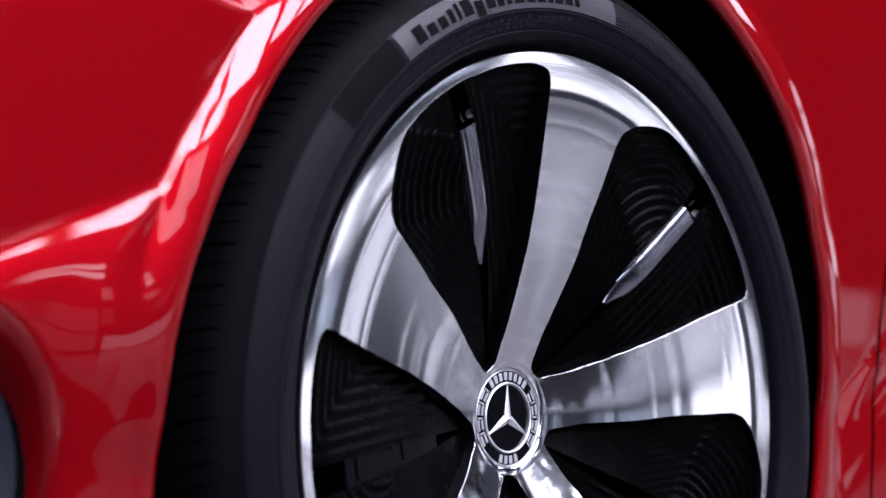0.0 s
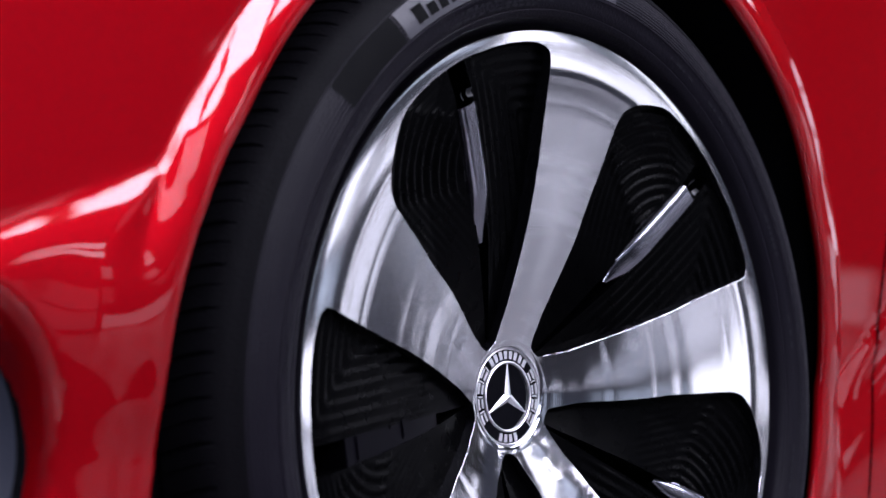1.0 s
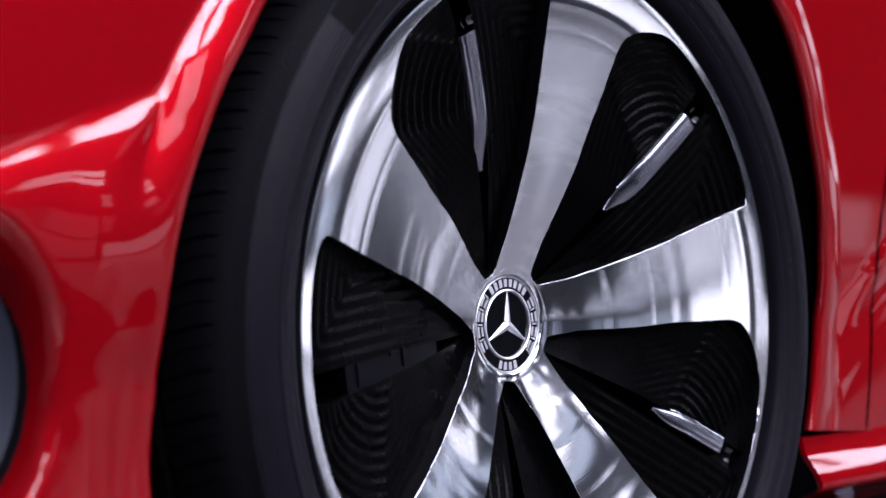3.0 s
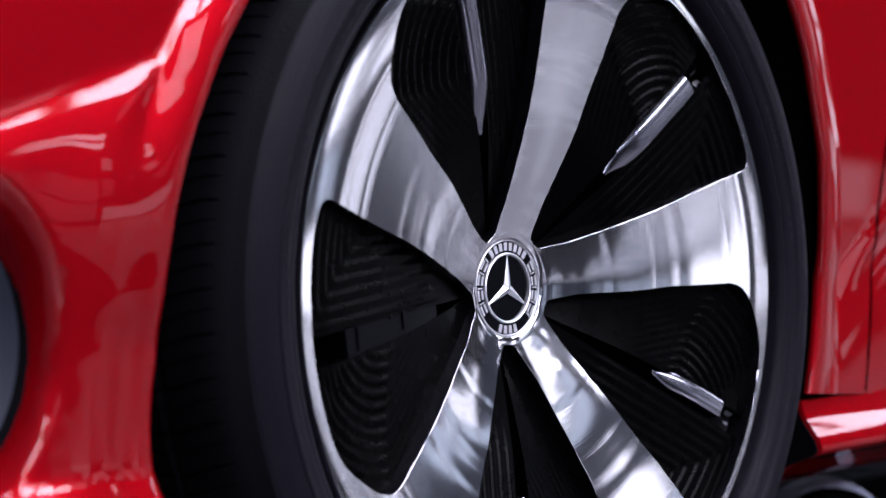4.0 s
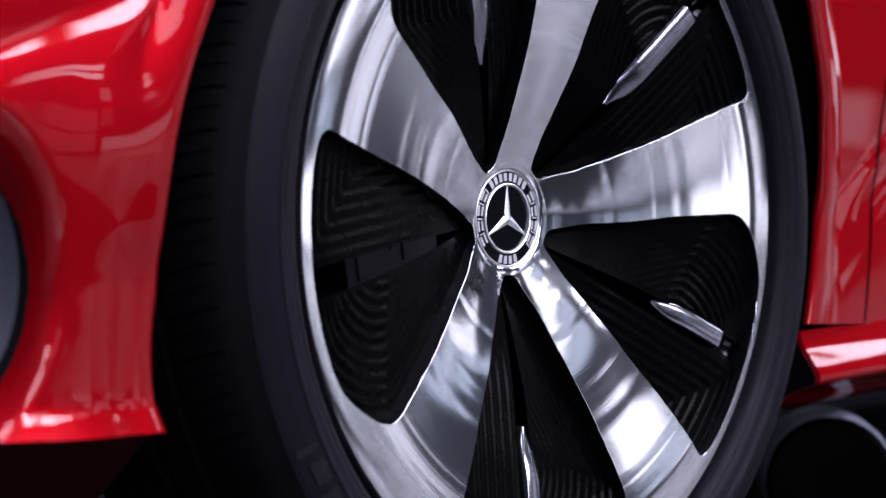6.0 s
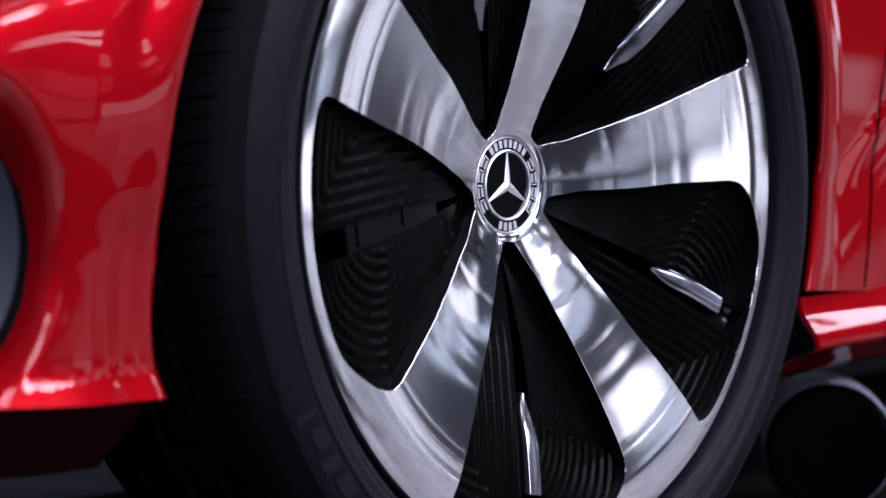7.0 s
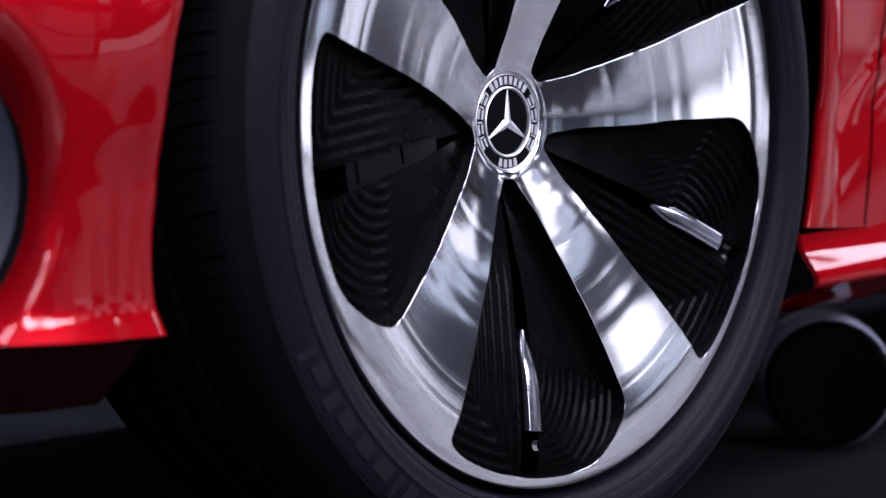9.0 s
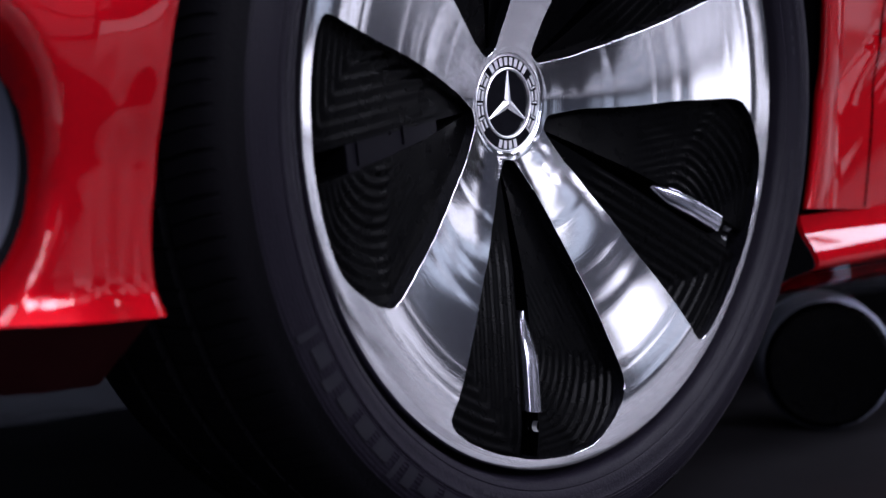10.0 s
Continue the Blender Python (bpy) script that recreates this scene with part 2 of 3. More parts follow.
def spoke_face():
    """The polished face: hub, five spokes and rim lip, cut by five petal openings with bevelled walls."""
    bm = bmesh.new()
    rs, n = radii(), 16
    for k in range(5):
        rows = []
        for r in rs:
            a, b = SIDE_B(r), SIDE_A(r) + 72
            rows.append([bm.verts.new(polar(r, 72 * k + 18 + a + (b - a) * j / n, turned(r))) for j in range(n + 1)])
        for i in range(len(rows) - 1):
            for j in range(n):
                bm.faces.new((rows[i][j], rows[i][j + 1], rows[i + 1][j + 1], rows[i + 1][j]))
        # walls of the opening on both flanks of the spoke
        for j, turn in ((0, -1), (n, 1)):
            last = [row[j] for row in rows]
            for step, (inset, deep) in enumerate(((0.00012, 0.00012), (0.0009, 0.018))):
                nxt = []
                for i, v in enumerate(last):
                    p, q = rows[max(0, i - 1)][j].co, rows[min(len(rs) - 1, i + 1)][j].co
                    t = (q - p)
                    t.y = 0
                    t.normalize()
                    out = Vector((-t.z, 0, t.x)) * turn
                    nxt.append(bm.verts.new(v.co + out * inset + Vector((0, deep, 0))))
                for i in range(len(rs) - 1):
                    f = (last[i], last[i + 1], nxt[i + 1], nxt[i])
                    f = bm.faces.new(f if turn < 0 else f[::-1])
                    f.material_index = step
                last = nxt
    segs = 240
    inner = [(0.0, 0.066), (0.0374, 0.066), (0.0377, 0.0594), (0.0383, 0.0585), (0.0395, 0.0578), (TIP, FACE(TIP))]
    outer = [(RIM_IN + (0.275 - RIM_IN) * i / 10, FACE(RIM_IN + (0.275 - RIM_IN) * i / 10)) for i in range(11)]
    outer += [(0.2753, 0.003), (0.2745, 0.012), (0.270, 0.020)]
    for prof in (inner, outer):
        rings = [[bm.verts.new(p) for p in ring(max(r, 1e-4), y, segs)] for r, y in prof]
        for i in range(len(rings) - 1):
            for j in range(segs):
                bm.faces.new((rings[i][j], rings[i][(j + 1) % segs], rings[i + 1][(j + 1) % segs], rings[i + 1][j]))
    return bm


SLOT = curve([(0.05, 0.0012), (0.08, 0.0030), (0.15, 0.0070), (0.235, 0.0098), (0.27, 0.0102)])   # half width of the slot
MID = 27.3


def soft_min(a, b, k):
    h = max(0.0, k - abs(a - b)) / k
    return min(a, b) - h * h * k / 4


def cupped(r, deg):
    """Height over the petal's cut corner of the curved rib through a point, and how deep it is there: the ribs are cups stacked up from that corner."""
    v = r * math.cos(radians(deg)) - 0.160
    u = 0.186 - r * math.sin(radians(deg))
    low, high = -0.030 + 0.25 * max(0.0, u), 0.036           # where the cups turn up along the side edge and along the rim
    mid, reach = (low + high) / 2, (high - low) / 2
    past = max(0.0, abs(v - mid) - reach)
    h = u - 0.006 * min(1.0, ((v - mid) / reach) ** 2) - 1.3 * past * past / (past + 0.004)
    return h, 1 - 0.75 * smoothstep(0.0, 0.010, past)


def blade(which):
    """One half of the black petal: a terraced blade with nested steps along the slot, or cups stacked from its cut corner."""
    flank, sgn, n = (SIDE_A, SIDE_B)[which], (-1, 1)[which], 60
    rows = []
    for i in range(221):
        r = 0.0475 + (RIM_IN - 0.0477) * i / 220
        a0, a1 = MID + sgn * math.degrees(math.asin(SLOT(r) / r)), flank(r)
        if sgn * (a1 - a0) < 0.4:
            continue
        row = [polar(r, a0, FACE(r) + 0.030)]
        for j in range(n + 1):
            a = a0 + (a1 - a0) * j / n
            slot_gap = max(0.0, r * math.sin(radians(sgn * (a - MID))) - SLOT(r))
            rim_gap = RIM_IN + 0.0012 - r
            h, fade = (max(0.0, soft_min(slot_gap, rim_gap, 0.006)), 1.0) if which == 0 else cupped(r, a)
            saw = (h / 0.0088) % 1.0
            step = smoothstep(0.0, 0.6, saw) if saw < 0.6 else 1 - smoothstep(0.6, 1.0, saw)
            if which == 0:
                step *= 0.0011 * smoothstep(0.001, 0.004, h) * (1 - smoothstep(0.050, 0.065, h)) * smoothstep(0.08, 0.14, r)
            else:
                step *= 0.0016 * smoothstep(0.001, 0.006, min(rim_gap, slot_gap)) * smoothstep(0.12, 0.17, r) * fade
            row.append(polar(r, a, FACE(r) + 0.0070 + min(0.12 * min(slot_gap, rim_gap), 0.0055) - step))
        rows.append(row)
    return grid_mesh(rows, flip=which == 1)


def back_spoke(r0, r1, wide, aside):
    """The metal rib that shows behind the slot."""
    rows = []
    c = Vector((math.cos(radians(MID)), math.sin(radians(MID))))
    s = Vector((-c.y, c.x))
    for i in range(25):
        r = r0 + (r1 - r0) * i / 24
        w = wide * smoothstep(r0 - 0.008, r0 + 0.024, r)
        row = []
        for off, dy in ((-w - 0.003, 0.010), (-w - 0.001, 0.0012), (-w, 0.0), (-0.3 * w, -0.0005), (0.3 * w, -0.0005), (w, 0.0), (w + 0.001, 0.0012), (w + 0.003, 0.010)):
            p = c * r + s * (off + aside)
            row.append((p.x, FACE(r) + 0.0030 + dy + 0.006 * (1 - smoothstep(r0, r0 + 0.042, r)), p.y))
        rows.append(row)
    return grid_mesh(rows, flip=True)


wheel = part("wheel", lathe([(0.270, 0.020), (0.262, 0.035), (0.258, 0.09), (0.262, 0.19), (0.272, 0.205)], 160), PLASTIC, car,
             "polished alloy wheel with black petal inserts and a low-profile tyre", smooth=40, loc=(0, 0, HUB))
part("spoke_face", spoke_face(), [ALU, PIANO], wheel, "polished aluminium five-spoke wheel face", smooth=35)
# black disc added to fill the dark space behind the blades
bm = lathe([(0.0, 0.075), (0.262, 0.075)], 96)
part("dark_fill_disc", bm, PIANO, wheel, "black disc added to fill the dark behind the spokes", smooth=180)
half = [mesh_of("blade", blade(w), INSERT) for w in (0, 1)]
long_rib, short_rib = (mesh_of("back_spoke", back_spoke(*ends), RIB) for ends in ((0.128, 0.234, 0.0080, 0.0), (0.158, 0.232, 0.0066, 0.0035)))
for me in half + [long_rib, short_rib]:
    me.shade_smooth()
    me.set_sharp_from_angle(angle=radians(55))
for k in range(5):
    for me in half:
        part("blade", me, None, wheel, "terraced gloss black blade", rot=(0, -radians(72 * k + 18), 0))
    if k != 2:      # no rib there: the added dark block fills that slot
        part("back_spoke", long_rib if k < 2 else short_rib, None, wheel, "dark polished rib behind the slot", rot=(0, -radians(72 * k + 18), 0))

def slot_bracket():
    """Two bent metal tabs at the outer end of the slot."""
    bm = bmesh.new()
    c = Vector((math.cos(radians(MID)), math.sin(radians(MID))))
    s = Vector((-c.y, c.x))
    for off, tilt, r0, r1 in ((-0.0048, 0.6, 0.2385, 0.2450), (0.0040, -0.5, 0.2385, 0.2465)):
        rows = []
        for i in range(6):
            r = r0 + (r1 - r0) * i / 5
            rows.append([])
            for q in (-1.0, -0.4, 0.4, 1.0):
                p = c * r + s * (off + 0.0016 * q)
                rows[-1].append(bm.verts.new((p.x, FACE(r) + 0.0045 + 0.0022 * q * tilt + 0.002 * math.sin(math.pi * i / 5), p.y)))
        for i in range(5):
            for j in range(3):
                bm.faces.new((rows[i + 1][j], rows[i + 1][j + 1], rows[i][j + 1], rows[i][j]))
    return bm


tab_mesh = mesh_of("slot_bracket", slot_bracket(), PLASTIC)
tab_mesh.shade_smooth()
for k in (0, 1, 3, 4):
    part("slot_bracket", tab_mesh, None, wheel, "small bent black bracket", rot=(0, -radians(72 * k + 18), 0))


# black block added to keep one slot dark, with small raised boxes on it
bm = bmesh.new()
c, s = Vector((math.cos(radians(162 + MID)), math.sin(radians(162 + MID)))), Vector((-math.sin(radians(162 + MID)), math.cos(radians(162 + MID))))
for r0, r1, o0, o1, y0 in ((0.100, 0.226, -0.0110, 0.0110, 0.0075), (0.198, 0.214, -0.0090, 0.0070, 0.0060), (0.150, 0.1545, -0.0095, 0.0040, 0.0060),
                           (0.168, 0.171, -0.0090, -0.0060, 0.0060)):
    steps = max(1, round((r1 - r0) / 0.012))
    rows = []
    for i in range(steps + 1):
        r = r0 + (r1 - r0) * i / steps
        rows.append([])
        for o, y in ((o0, 0.03), (o0, 0.0), (o1, 0.0), (o1, 0.03)):
            q = c * r + s * o
            rows[-1].append(bm.verts.new((q.x, FACE(r) + y0 + y, q.y)))
    for i in range(steps):
        for k in range(3):
            bm.faces.new((rows[i][k], rows[i + 1][k], rows[i + 1][k + 1], rows[i][k + 1]))
    bm.faces.new(rows[0])
    bm.faces.new(rows[-1][::-1])
bmesh.ops.recalc_face_normals(bm, faces=bm.faces[:])
bmesh.ops.bevel(bm, geom=[e for e in bm.edges if len(e.link_faces) == 2 and e.calc_face_angle(0) > 0.7], offset=0.0006, segments=2, affect="EDGES")
part("slot_block", bm, SLOT_BLACK, wheel, "black ribbed block added in one slot to keep it dark", smooth=30)

# -- centre cap: rings, plain bars for the lettering, three-armed mark --
CAP = 0.0600
part("centre_cap", lathe([(0.0, CAP + 0.001), (0.0255, CAP + 0.001), (0.0257, CAP + 0.0005), (0.0364, CAP + 0.0005), (0.0366, CAP + 0.002)], 128),
     PIANO, wheel, "black centre cap", smooth=30)
part("cap_ring", lathe([(0.0360, CAP + 0.002), (0.0362, CAP - 0.0003), (0.0366, CAP - 0.0006), (0.0371, CAP - 0.0003), (0.0373, CAP + 0.004)], 128),
     SATIN, wheel, "silver outer cap ring", smooth=40)
part("cap_ring", lathe([(0.0252, CAP + 0.002), (0.0255, CAP - 0.0008), (0.0264, CAP - 0.0014), (0.0273, CAP - 0.0008), (0.0276, CAP + 0.002)], 128),
     SATIN, wheel, "silver inner cap ring", smooth=40)


def arc_bar(r0, r1, d0, d1, y, n=6, thick=0.0008):
    top = [[polar(r, d0 + (d1 - d0) * i / n, y) for i in range(n + 1)] for r in (r0, r1)]
    low = [[(p[0], y + thick, p[2]) for p in row] for row in top]
    return grid_mesh([low[0], top[0], top[1], low[1]], flip=True)


bars = [(90 + 5.2 + 10.4 * (i - 4) + 0.0, 6.8, 0.0290, 0.0352) for i in range(8)]
bars += [(270 + 10.4 * (i - 1.5), 6.8, 0.0290, 0.0352) for i in range(4)]
for d, w, r0, r1 in bars:
    part("cap_bar", arc_bar(r0, r1, d - w / 2, d + w / 2, CAP - 0.0004), SATIN, wheel, "small silver bar on the cap")
for side in (0, 180):
    for i in range(4):
        d = side - 31 + i * 20.7
        part("cap_link", arc_bar(0.0290, 0.0310, d - 7, d + 7, CAP - 0.0003), SATIN, wheel)
        part("cap_link", arc_bar(0.0332, 0.0352, d - 7, d + 7, CAP - 0.0003), SATIN, wheel)
        part("cap_link", arc_bar(0.0296, 0.0346, d - 10.6, d - 8.4, CAP - 0.0003), SATIN, wheel)
for d in (90, 210, 330):
    c, s = Vector((math.cos(radians(d)), 0, math.sin(radians(d)))), Vector((-math.sin(radians(d)), 0, math.cos(radians(d))))
    bm = bmesh.new()
    tip = bm.verts.new(c * 0.0258 + Vector((0, CAP - 0.0002, 0)))
    mid = bm.verts.new(Vector((0, CAP - 0.0016, 0)))
    wl = [bm.verts.new(c * 0.0026 + s * 0.0037 * q + Vector((0, CAP + 0.0002, 0))) for q in (-1, 1)]
    tl = [bm.verts.new(c * 0.0255 + s * 0.0005 * q + Vector((0, CAP + 0.0004, 0))) for q in (-1, 1)]
    bm.faces.new((mid, tip, tl[0], wl[0]))
    bm.faces.new((mid, wl[1], tl[1], tip))
    part("cap_arm", bm, SATIN, wheel, "silver arm of the cap mark")


# -- tyre --
SIDEWALL = curve([(0.2845, -0.0075), (0.2905, -0.0105), (0.296, -0.0128), (0.3035, -0.0145), (0.312, -0.0138), (0.320, -0.0115),
                  (0.3262, -0.0088), (0.335, -0.0020)])


def tyre():
    profile = [(0.2725, 0.016), (0.2765, 0.0145), (0.2796, 0.011), (0.2812, 0.004), (0.2824, -0.0035), (0.2845, -0.0075), (0.2885, -0.0095),
               (0.2892, -0.0092), (0.2905, -0.0105), (0.296, -0.0128), (0.3015, -0.0138), (0.3022, -0.0146), (0.3035, -0.0147), (0.3042, -0.0140),
               *[(0.3050 + 0.0009 * i, SIDEWALL(0.3050 + 0.0009 * i) + (0.00022 if i % 3 else -0.00012)) for i in range(23)], (0.3262, -0.0085), (0.3268, -0.0088), (0.3282, -0.0078), (0.329, -0.0066),
               (0.335, -0.0020), (0.3405, 0.0050), (0.3445, 0.0130), (0.3475, 0.0230), (0.3495, 0.0340), (0.3505, 0.0455),
               (0.3440, 0.0465), (0.3440, 0.0535), (0.3510, 0.0545), (0.3520, 0.0850), (0.3450, 0.0860), (0.3450, 0.0960), (0.3522, 0.0970),
               (0.3522, 0.1330), (0.3450, 0.1340), (0.3450, 0.1440), (0.3515, 0.1450), (0.3500, 0.175), (0.3420, 0.198), (0.320, 0.214), (0.275, 0.205)]
    rows = []
    for r, y in profile:
        row = []
        for k in range(78):
            for w, cut in ((0.0, 0.0028), (0.06, 0.0028), (0.09, 0.0), (0.45, 0.0), (0.47, 0.0018), (0.50, 0.0018), (0.52, 0.0), (0.97, 0.0)):
                depth = cut * smoothstep(0.006, 0.016, y) * (r > 0.3382)
                skew = 1.2 * smoothstep(0.01, 0.05, y)
                row.append(polar(r - depth, (k + w) * 360 / 78 + skew, y))
        rows.append(row)
    bm = grid_mesh(rows, closed=True)
    first = len(rows[0]) * next(i for i, (r, y) in enumerate(profile) if r > 0.3265)
    for i, f in enumerate(bm.faces):
        f.material_index = int(i >= first)
    return bm


def wall_patch(r0, r1, d0, d1, proud, nr=4):
    n = max(2, int((d1 - d0) / 1.5))
    rows = []
    for i in range(nr + 1):
        r = r0 + (r1 - r0) * i / nr
        rows.append([polar(r, d0 + (d1 - d0) * j / n, SIDEWALL(r) - proud) for j in range(n + 1)])
    low = [[(p[0], p[1] + proud + 0.0005, p[2]) for p in row] for row in rows]
    bm = grid_mesh([low[0]] + rows + [low[-1]], flip=True)
    return bm


part("tyre", tyre(), [RUBBER, RUBBER_TREAD], wheel, "black low-profile rubber tyre with moulded sidewall", smooth=40)
part("sidewall_label", wall_patch(0.3048, 0.3255, 82, 128, 0.0005), RUBBER_SMOOTH, wheel, "smooth grey rubber label panel", smooth=30)
# plain bars of the size of the writing: (width, foot, head) as shares of the band
tall, mid, low, drop = (0.0, 1.0), (0.0, 0.86), (0.0, 0.68), (-0.3, 0.68)
top_word = [(2.0, tall), (1.7, low), (1.6, low), (1.0, mid), (0.7, tall), (1.9, tall), (1.7, drop), (1.7, low), (1.2, low), (1.0, mid),
            (2.0, tall), (1.7, low), (1.6, low), (1.0, mid), (1.6, low), (1.5, low), (1.0, mid)]
low_word = [(3.6, tall), (3.0, low), (3.2, low), (2.0, mid), (1.0, tall), (3.2, low), (3.0, low), (3.2, low), (1.8, mid), (3.0, low), (1.0, tall)]
for start, word, gap, r0, r1, rubber in ((125.2, top_word, 0.62, 0.3090, 0.3208, RUBBER_DARK), (248.0, low_word, 1.3, 0.3070, 0.3235, RUBBER_MID)):
    d = start
    for w, (foot, head) in word:
        part("sidewall_bar", wall_patch(r0 + (r1 - r0) * foot, r0 + (r1 - r0) * head, d - w, d, 0.0010, 2), rubber, wheel, "moulded bar on the sidewall", smooth=30)
        d -= w + gap
part("sidewall_block", wall_patch(0.3048, 0.3255, 128.6, 142, 0.0004), RUBBER_DARK, wheel, "dark serrated block beside the label", smooth=30)
rng = random.Random(5)
for d0, d1, r in ((92, 118, 0.2985), (96, 109, 0.2955), (100, 122, 0.2925), (60, 68, 0.2955), (50, 55, 0.2955), (24, 32, 0.296), (8, 14, 0.296), (-20, -8, 0.296),
                  (-42, -30, 0.296), (-60, -50, 0.296), (-75, -66, 0.297), (-96, -84, 0.297), (-112, -101, 0.296), (172, 180, 0.296), (160, 165, 0.296), (140, 152, 0.296)):
    d = d0
    while d < d1 - 0.9:
        w = rng.uniform(0.5, 1.5)
        part("sidewall_bar", wall_patch(r - 0.0011, r + rng.choice((0.0006, 0.0011, 0.0014)), d, d + w, 0.0004, 1), RUBBER_MID, wheel, smooth=30)
        d += w + rng.choice((0.35, 0.5, 0.5, 1.2))

# -- fender and bumper skin round the arch --
ARCH_Y = curve([(-20, 0.0255), (-15, 0.025), (0, 0.022), (5, 0.016), (10.7, 0.011), (18, 0.0035), (26.6, -0.0025), (34, -0.0085), (44, -0.0135), (62, -0.015),
                (90, -0.0155), (150, -0.016), (170, -0.0165), (174.5, -0.015), (180, -0.0095), (185.5, -0.001), (192, 0.001), (202, 0.001)])
ARCH_R = curve([(-20, 0.392), (-15, 0.390), (0, 0.389), (10.7, 0.387), (18, 0.385), (26, 0.382), (62, 0.382), (90, 0.380), (130, 0.375), (151.5, 0.3755),
                (158, 0.3795), (163, 0.3825), (166, 0.3850), (174.5, 0.3895), (180, 0.3900), (185.5, 0.3915), (188.7, 0.396), (192, 0.401), (195.4, 0.405), (202, 0.412)])
LIP = curve([(0.0, 0.0), (0.0015, -0.0032), (0.004, -0.0052), (0.008, -0.0058), (0.020, -0.0045), (0.034, -0.0012), (0.042, 0.0014), (0.046, 0.0040), (0.050, 0.0075), (0.058, 0.0105), (0.070, 0.0115), (0.10, 0.0110), (0.5, 0.0110)])
LIP_AHEAD = curve([(0.0, 0.0), (0.0012, -0.0030), (0.003, -0.0048), (0.006, -0.0056), (0.010, -0.0053), (0.014, -0.0046), (0.020, -0.0031), (0.027, -0.0010),
                   (0.034, 0.0014), (0.0365, 0.0022), (0.040, 0.0026), (0.5, 0.0026)])
ROUND = curve([(0.0, 0.0), (0.0015, -0.0026), (0.004, -0.0044), (0.009, -0.0058), (0.016, -0.0062), (0.5, -0.0062)])


INTAKE_AT, INTAKE_SIZE = (-0.531, -0.031), (0.062, 0.089)


def skin_point(deg, s):
    r, ye = ARCH_R(deg) + s, ARCH_Y(deg)
    x, z = r * math.cos(radians(deg)), r * math.sin(radians(deg))
    ahead, low = smoothstep(95, 138, deg), smoothstep(162, 175, deg)          # the lip is narrower ahead of the wheel
    lip = LIP(s) * (1 - ahead) + LIP_AHEAD(s) * ahead
    edge = ye + lip * (1 - low) + ROUND(s) * low
    back = smoothstep(-0.1, 0.4, x)
    zl = 0.136 + 0.41 * (x + 0.40)
    front = -0.0134 - 0.02 * (max(z, zl) - 0.20) + 0.008 * smoothstep(0.06, 0.20, zl - z) + 0.25 * max(0.0, -0.43 - x) * smoothstep(0.01, 0.16, zl - z)
    front += 0.62 * max(0.0, z - 0.249 + 0.17 * (x + 0.325)) * smoothstep(-0.30, -0.34, x)
    panel = (1 - back) * front + back * (0.039 - 0.06 * z)
    w = smoothstep(0.043, 0.060, s) * (1 - ahead) + smoothstep(0.0330 - 0.020 * low, 0.0400 + 0.055 * low, s) * ahead
    y = edge * (1 - w) + panel * w
    if deg > 90:
        # ledge: the lower bumper's shoulder stands proud of the upper wing, with a sharp crease along its top
        w *= smoothstep(125, 150, deg)
        d = 0.5 * (zl - z + math.hypot(zl - z, 0.003))
        y -= w * (0.0150 * (1 - math.exp(-d / 0.055)) + 0.01 * max(0.0, d - 0.06))
        # flared bottom edge
        y -= 0.50 * 0.5 * (-0.107 - z + math.hypot(-0.107 - z, 0.0045)) * smoothstep(170, 186, deg)
        # bevel into the side intake
        e = math.hypot((x - INTAKE_AT[0]) / INTAKE_SIZE[0], (z - INTAKE_AT[1]) / INTAKE_SIZE[1])
        y += 0.007 * max(0.0, min(1.0, (1.10 - e) / 0.09)) + 0.06 * (1 - smoothstep(0.75, 1.0, e))
    else:
        # the lower door and wing bulge out below a rising crease
        d = max(0.0, 0.026 + 0.7 * (x - 0.47) - z) * smoothstep(0.040, 0.060, s) * smoothstep(40, 15, deg)
        y += 0.12 * (x - 0.44) * smoothstep(0.0, 0.05, d) - 0.022 * (1 - math.exp(-d / 0.07))
    return Vector((x, y, z))


def skin():
    ss = [0.0, 0.0012, 0.003, 0.006, 0.010, 0.014, 0.018, 0.021, 0.0225, 0.0235, 0.0242, 0.025, 0.026, 0.027, 0.028, 0.030, 0.032, 0.0332, 0.0342, 0.0352, 0.0365, 0.038, 0.040, 0.043, 0.046, 0.049, 0.052, 0.056, 0.061, 0.067, 0.073, 0.080]
    ss += [0.080 + 0.0045 * i for i in range(1, 74)]
    degs = [-19 + 1.0 * i for i in range(159)] + [140 + 0.4 * i for i in range(156)]
    rows = []
    for d in degs:
        e = skin_point(d, 0)
        inner = [Vector((e.x * f, e.y + dy, e.z * f)) for f, dy in ((1.050, 0.012), (1.012, 0.0060), (1.002, 0.0025))]
        rows.append(inner + [skin_point(d, s) for s in ss])
    bm = grid_mesh(rows)
    for i, f in enumerate(bm.faces):
        f.material_index = int(i % (len(rows[0]) - 1) < 2)
    geo = bm.verts[:] + bm.edges[:] + bm.faces[:]
    bmesh.ops.bisect_plane(bm, geom=geo, plane_co=(-0.40, 0, -0.124), plane_no=(-0.035, 0, -1), clear_outer=True)
    keep(bm, (-0.70, 0, 0), (-1, 0, 0))
    keep(bm, (0, 0, 0.66), (0, 0, 1))
    return bm


def keep(bm, co, no):
    bmesh.ops.bisect_plane(bm, geom=bm.verts[:] + bm.edges[:] + bm.faces[:], plane_co=co, plane_no=no, clear_outer=True)


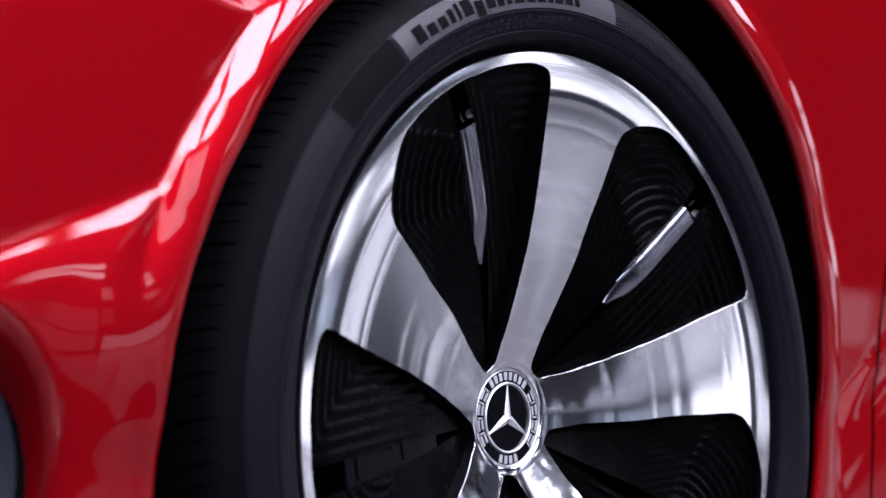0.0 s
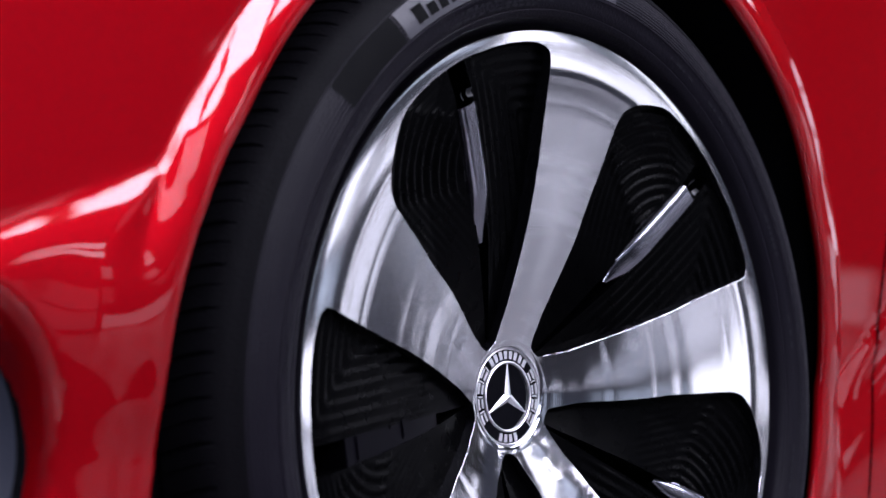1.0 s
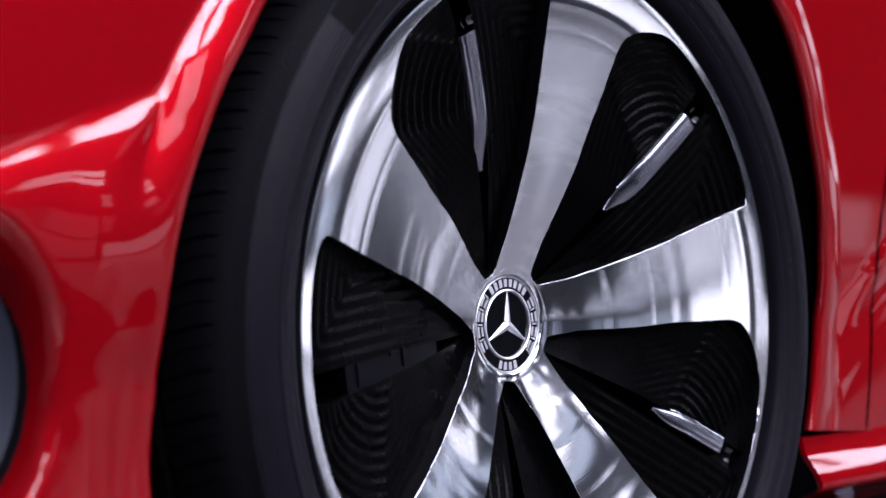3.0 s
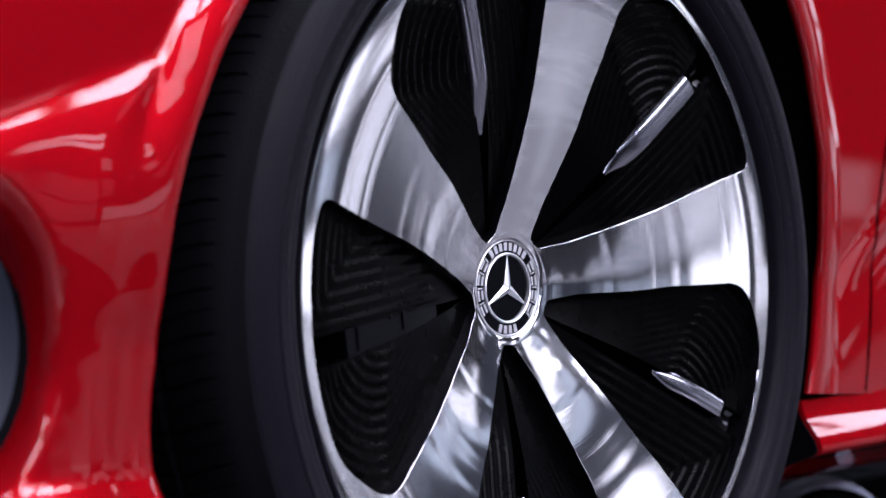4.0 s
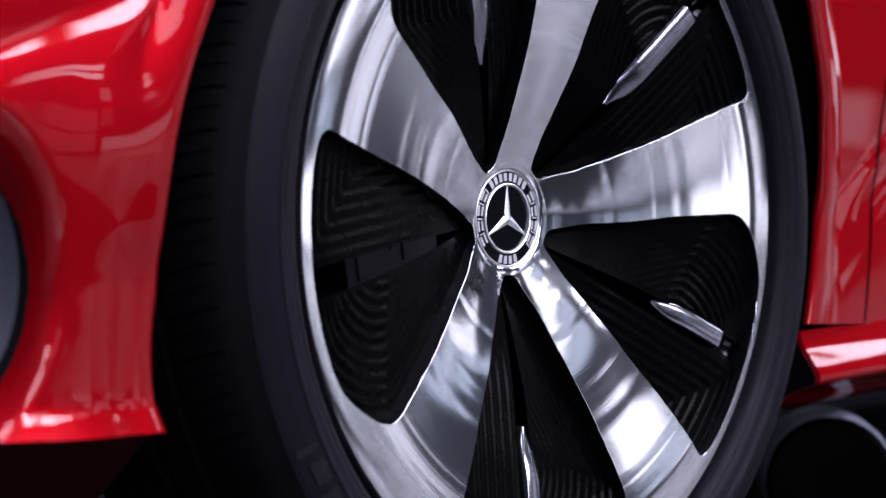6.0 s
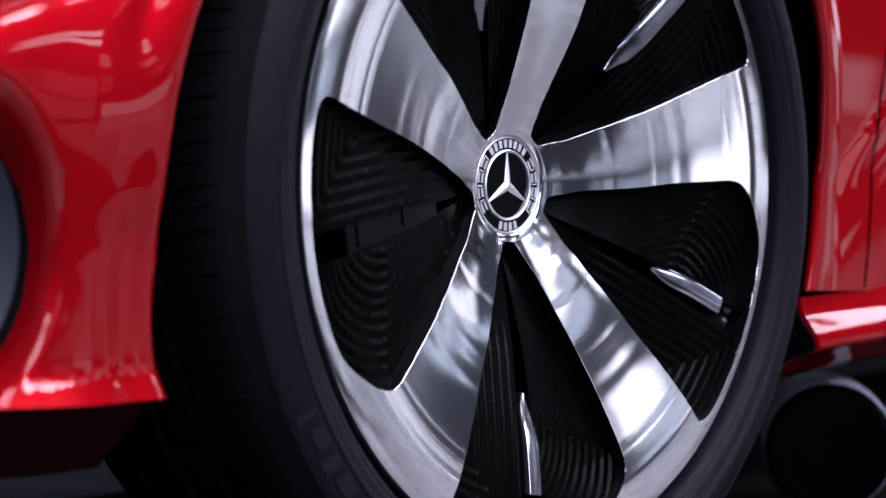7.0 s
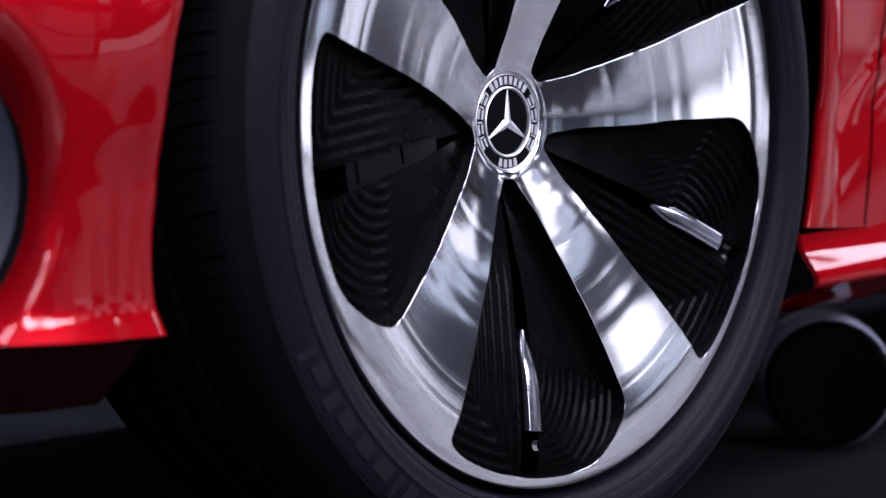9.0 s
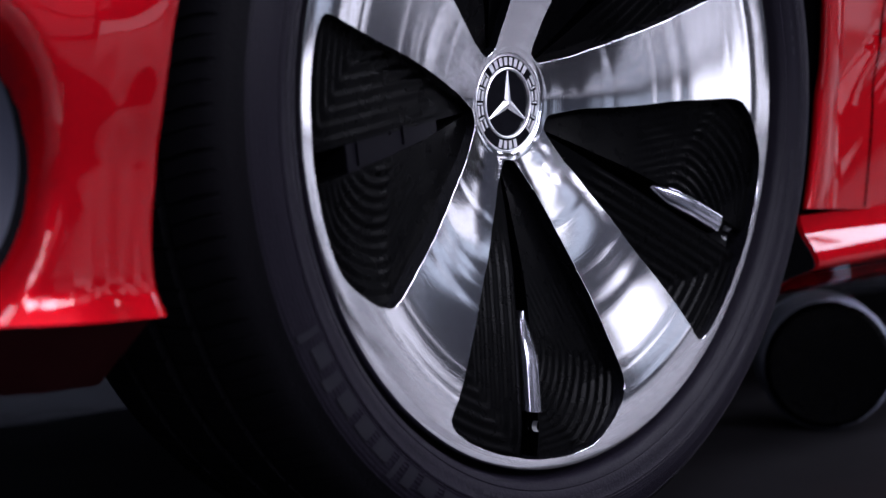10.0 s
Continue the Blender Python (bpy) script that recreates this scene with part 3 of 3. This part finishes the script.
def right_only_cut(bm, z):
    """Cuts the skin behind the wheel along a level line."""
    geo = [v for v in bm.verts if v.co.x > 0] + [e for e in bm.edges if e.verts[0].co.x > 0] + [f for f in bm.faces if f.calc_center_median().x > 0]
    bmesh.ops.bisect_plane(bm, geom=geo, plane_co=(0.39, 0, z), plane_no=(-0.05, 0, -1), clear_outer=True)


bm = skin()
right_only_cut(bm, -0.0975)
keep(bm, (0.508, 0, -0.05), (1, 0, -0.16))
part("fender", bm, [RED, LINER], car, "glossy metallic red front wing round the wheel arch", smooth=60, loc=(0, 0, HUB))
bm = skin()
right_only_cut(bm, -0.0975)
keep(bm, (0.513, 0, -0.05), (-1, 0, 0.16))
part("door", bm, [RED, LINER], car, "red door skin behind the wing", smooth=60, loc=(0, 0, HUB))

# blue-grey side intake in the bumper's pocket, with a black seal round it
def oval(q, y):
    return [(INTAKE_AT[0] + INTAKE_SIZE[0] * q * math.cos(a), y + 0.25 * (-0.4637 - INTAKE_AT[0] - INTAKE_SIZE[0] * q * math.cos(a)),
             INTAKE_AT[1] + INTAKE_SIZE[1] * q * math.sin(a)) for a in [2 * math.pi * k / 96 for k in range(96)]]


part("side_intake", grid_mesh([oval(q, y) for q, y in ((0.0, 0.026), (0.4, 0.022), (0.7, 0.016), (0.85, 0.010), (0.90, 0.008))], closed=True), INTAKE, car,
     "blue-grey side intake panel", smooth=60, loc=(0, 0, HUB))
part("intake_seal", grid_mesh([oval(q, y) for q, y in ((0.88, 0.010), (0.92, 0.0045), (0.98, 0.0025), (1.01, 0.0035), (1.03, 0.012))], closed=True), LINER, car,
     "black seal round the intake", smooth=60, loc=(0, 0, HUB))

# sill with a rolled lower edge
prof = [(0.050, -0.1100), (0.037, -0.1045), (0.0345, -0.1034), (0.0322, -0.1042), (0.0308, -0.110), (0.0290, -0.117), (0.0255, -0.124), (0.0205, -0.132), (0.0160, -0.140),
        (0.0140, -0.147), (0.0150, -0.1515), (0.020, -0.1545), (0.040, -0.162), (0.060, -0.175), (0.078, -0.185), (0.10, -0.189), (0.14, -0.190)]
rows = []
for x in (0.3815, 0.3825, 0.386, 0.45, 0.6, 0.9, 1.6):
    sq = 0.004 if x < 0.3820 else 0.0
    rows.append([(x + 0.006 * smoothstep(-0.11, -0.15, z), y + sq + (x - 0.38) * 0.02, z - sq * 0.3 + (x - 0.38) * 0.02) for y, z in prof])
bm = grid_mesh(rows, flip=False)
part("sill", bm, RED, car, "red side sill with a rolled lower edge", smooth=50, loc=(0, 0, HUB))

bm = bmesh.new()
bm.faces.new([bm.verts.new((x, y + 0.001, z)) for x, y, z in rows[0]])
part("sill_end", bm, LINER, car, "black end plate of the sill", loc=(0, 0, HUB))
# black strips added behind the panel gaps to keep them dark
bm = bmesh.new()
box(bm, 0.405, 1.6, 0.046, 0.060, -0.125, -0.085)
box(bm, 0.490, 0.600, 0.052, 0.062, -0.085, 0.42)
part("panel_gap_backing", bm, LINER, car, "black strips added behind the panel gaps", loc=(0, 0, HUB))

# valance under the front corner, its red darkened to paint in the shade there
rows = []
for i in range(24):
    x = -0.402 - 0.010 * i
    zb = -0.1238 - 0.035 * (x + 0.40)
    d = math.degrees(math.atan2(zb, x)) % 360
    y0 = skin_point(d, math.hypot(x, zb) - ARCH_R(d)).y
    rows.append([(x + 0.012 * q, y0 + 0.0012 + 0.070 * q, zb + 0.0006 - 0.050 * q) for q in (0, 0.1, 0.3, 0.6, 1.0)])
part("valance", grid_mesh(rows), SHADED_RED, car, "undercut red valance, shade below the bumper put into its colour", smooth=60, loc=(0, 0, HUB))

# wheel well, underbody
bm = grid_mesh([[polar(ARCH_R(d) + 0.0095 + 0.004 * (y > 0.05), d, max(y, ARCH_Y(d) + 0.0075)) for d in range(-15, 200, 4)] for y in (-0.05, 0.12, 0.30, 0.42)])
part("wheel_well", bm, LINER, car, "black felt wheel-well liner", smooth=60, loc=(0, 0, HUB))
bm = bmesh.new()
box(bm, -0.66, 3.2, 0.42, 1.60, -0.15, 0.44)
box(bm, 0.44, 3.2, 0.22, 0.419, -0.15, 0.44)
box(bm, -0.66, -0.46, 0.20, 0.419, -0.12, 0.44)
part("underbody", bm, PLASTIC, car, "black underbody", loc=(0, 0, HUB))
bm = bmesh.new()
vs = box(bm, -0.69, 3.2, 0.075, 1.66, 0.441, 0.66)
bmesh.ops.bevel(bm, geom=[e for e in bm.edges], offset=0.05, segments=4, affect="EDGES")
part("body_shell", bm, RED, car, "red upper body over the wheel", smooth=40, loc=(0, 0, HUB))

# dark caster on the floor under the sill; its rim's bluish light is painted in
rows = [[(r * math.cos(2 * math.pi * k / 64), y, r * math.sin(2 * math.pi * k / 64)) for k in range(64)]
        for r, y in ((0.0, -0.024), (0.050, -0.025), (0.0605, -0.026), (0.0665, -0.020))]
tread = [[(r * math.cos(2 * math.pi * k / 64), y, r * math.sin(2 * math.pi * k / 64)) for k in range(64)]
         for r, y in ((0.0665, -0.020), (0.0698, -0.012), (0.0710, 0.0), (0.0710, 0.050), (0.069, 0.065), (0.055, 0.072))]
caster = part("caster", grid_mesh(rows, closed=True), INSERT, None, smooth=50)
caster.matrix_world = pose(0.600, 0.130, 0.0762, 0, 0, -52)
tagged(caster, "dark caster with a rim coloured as lit, on the floor under the sill", "caster")
part("caster_rim", grid_mesh(tread, closed=True), LIT_RIM, caster, "rim with the light on it put into a lighter grey", smooth=50)
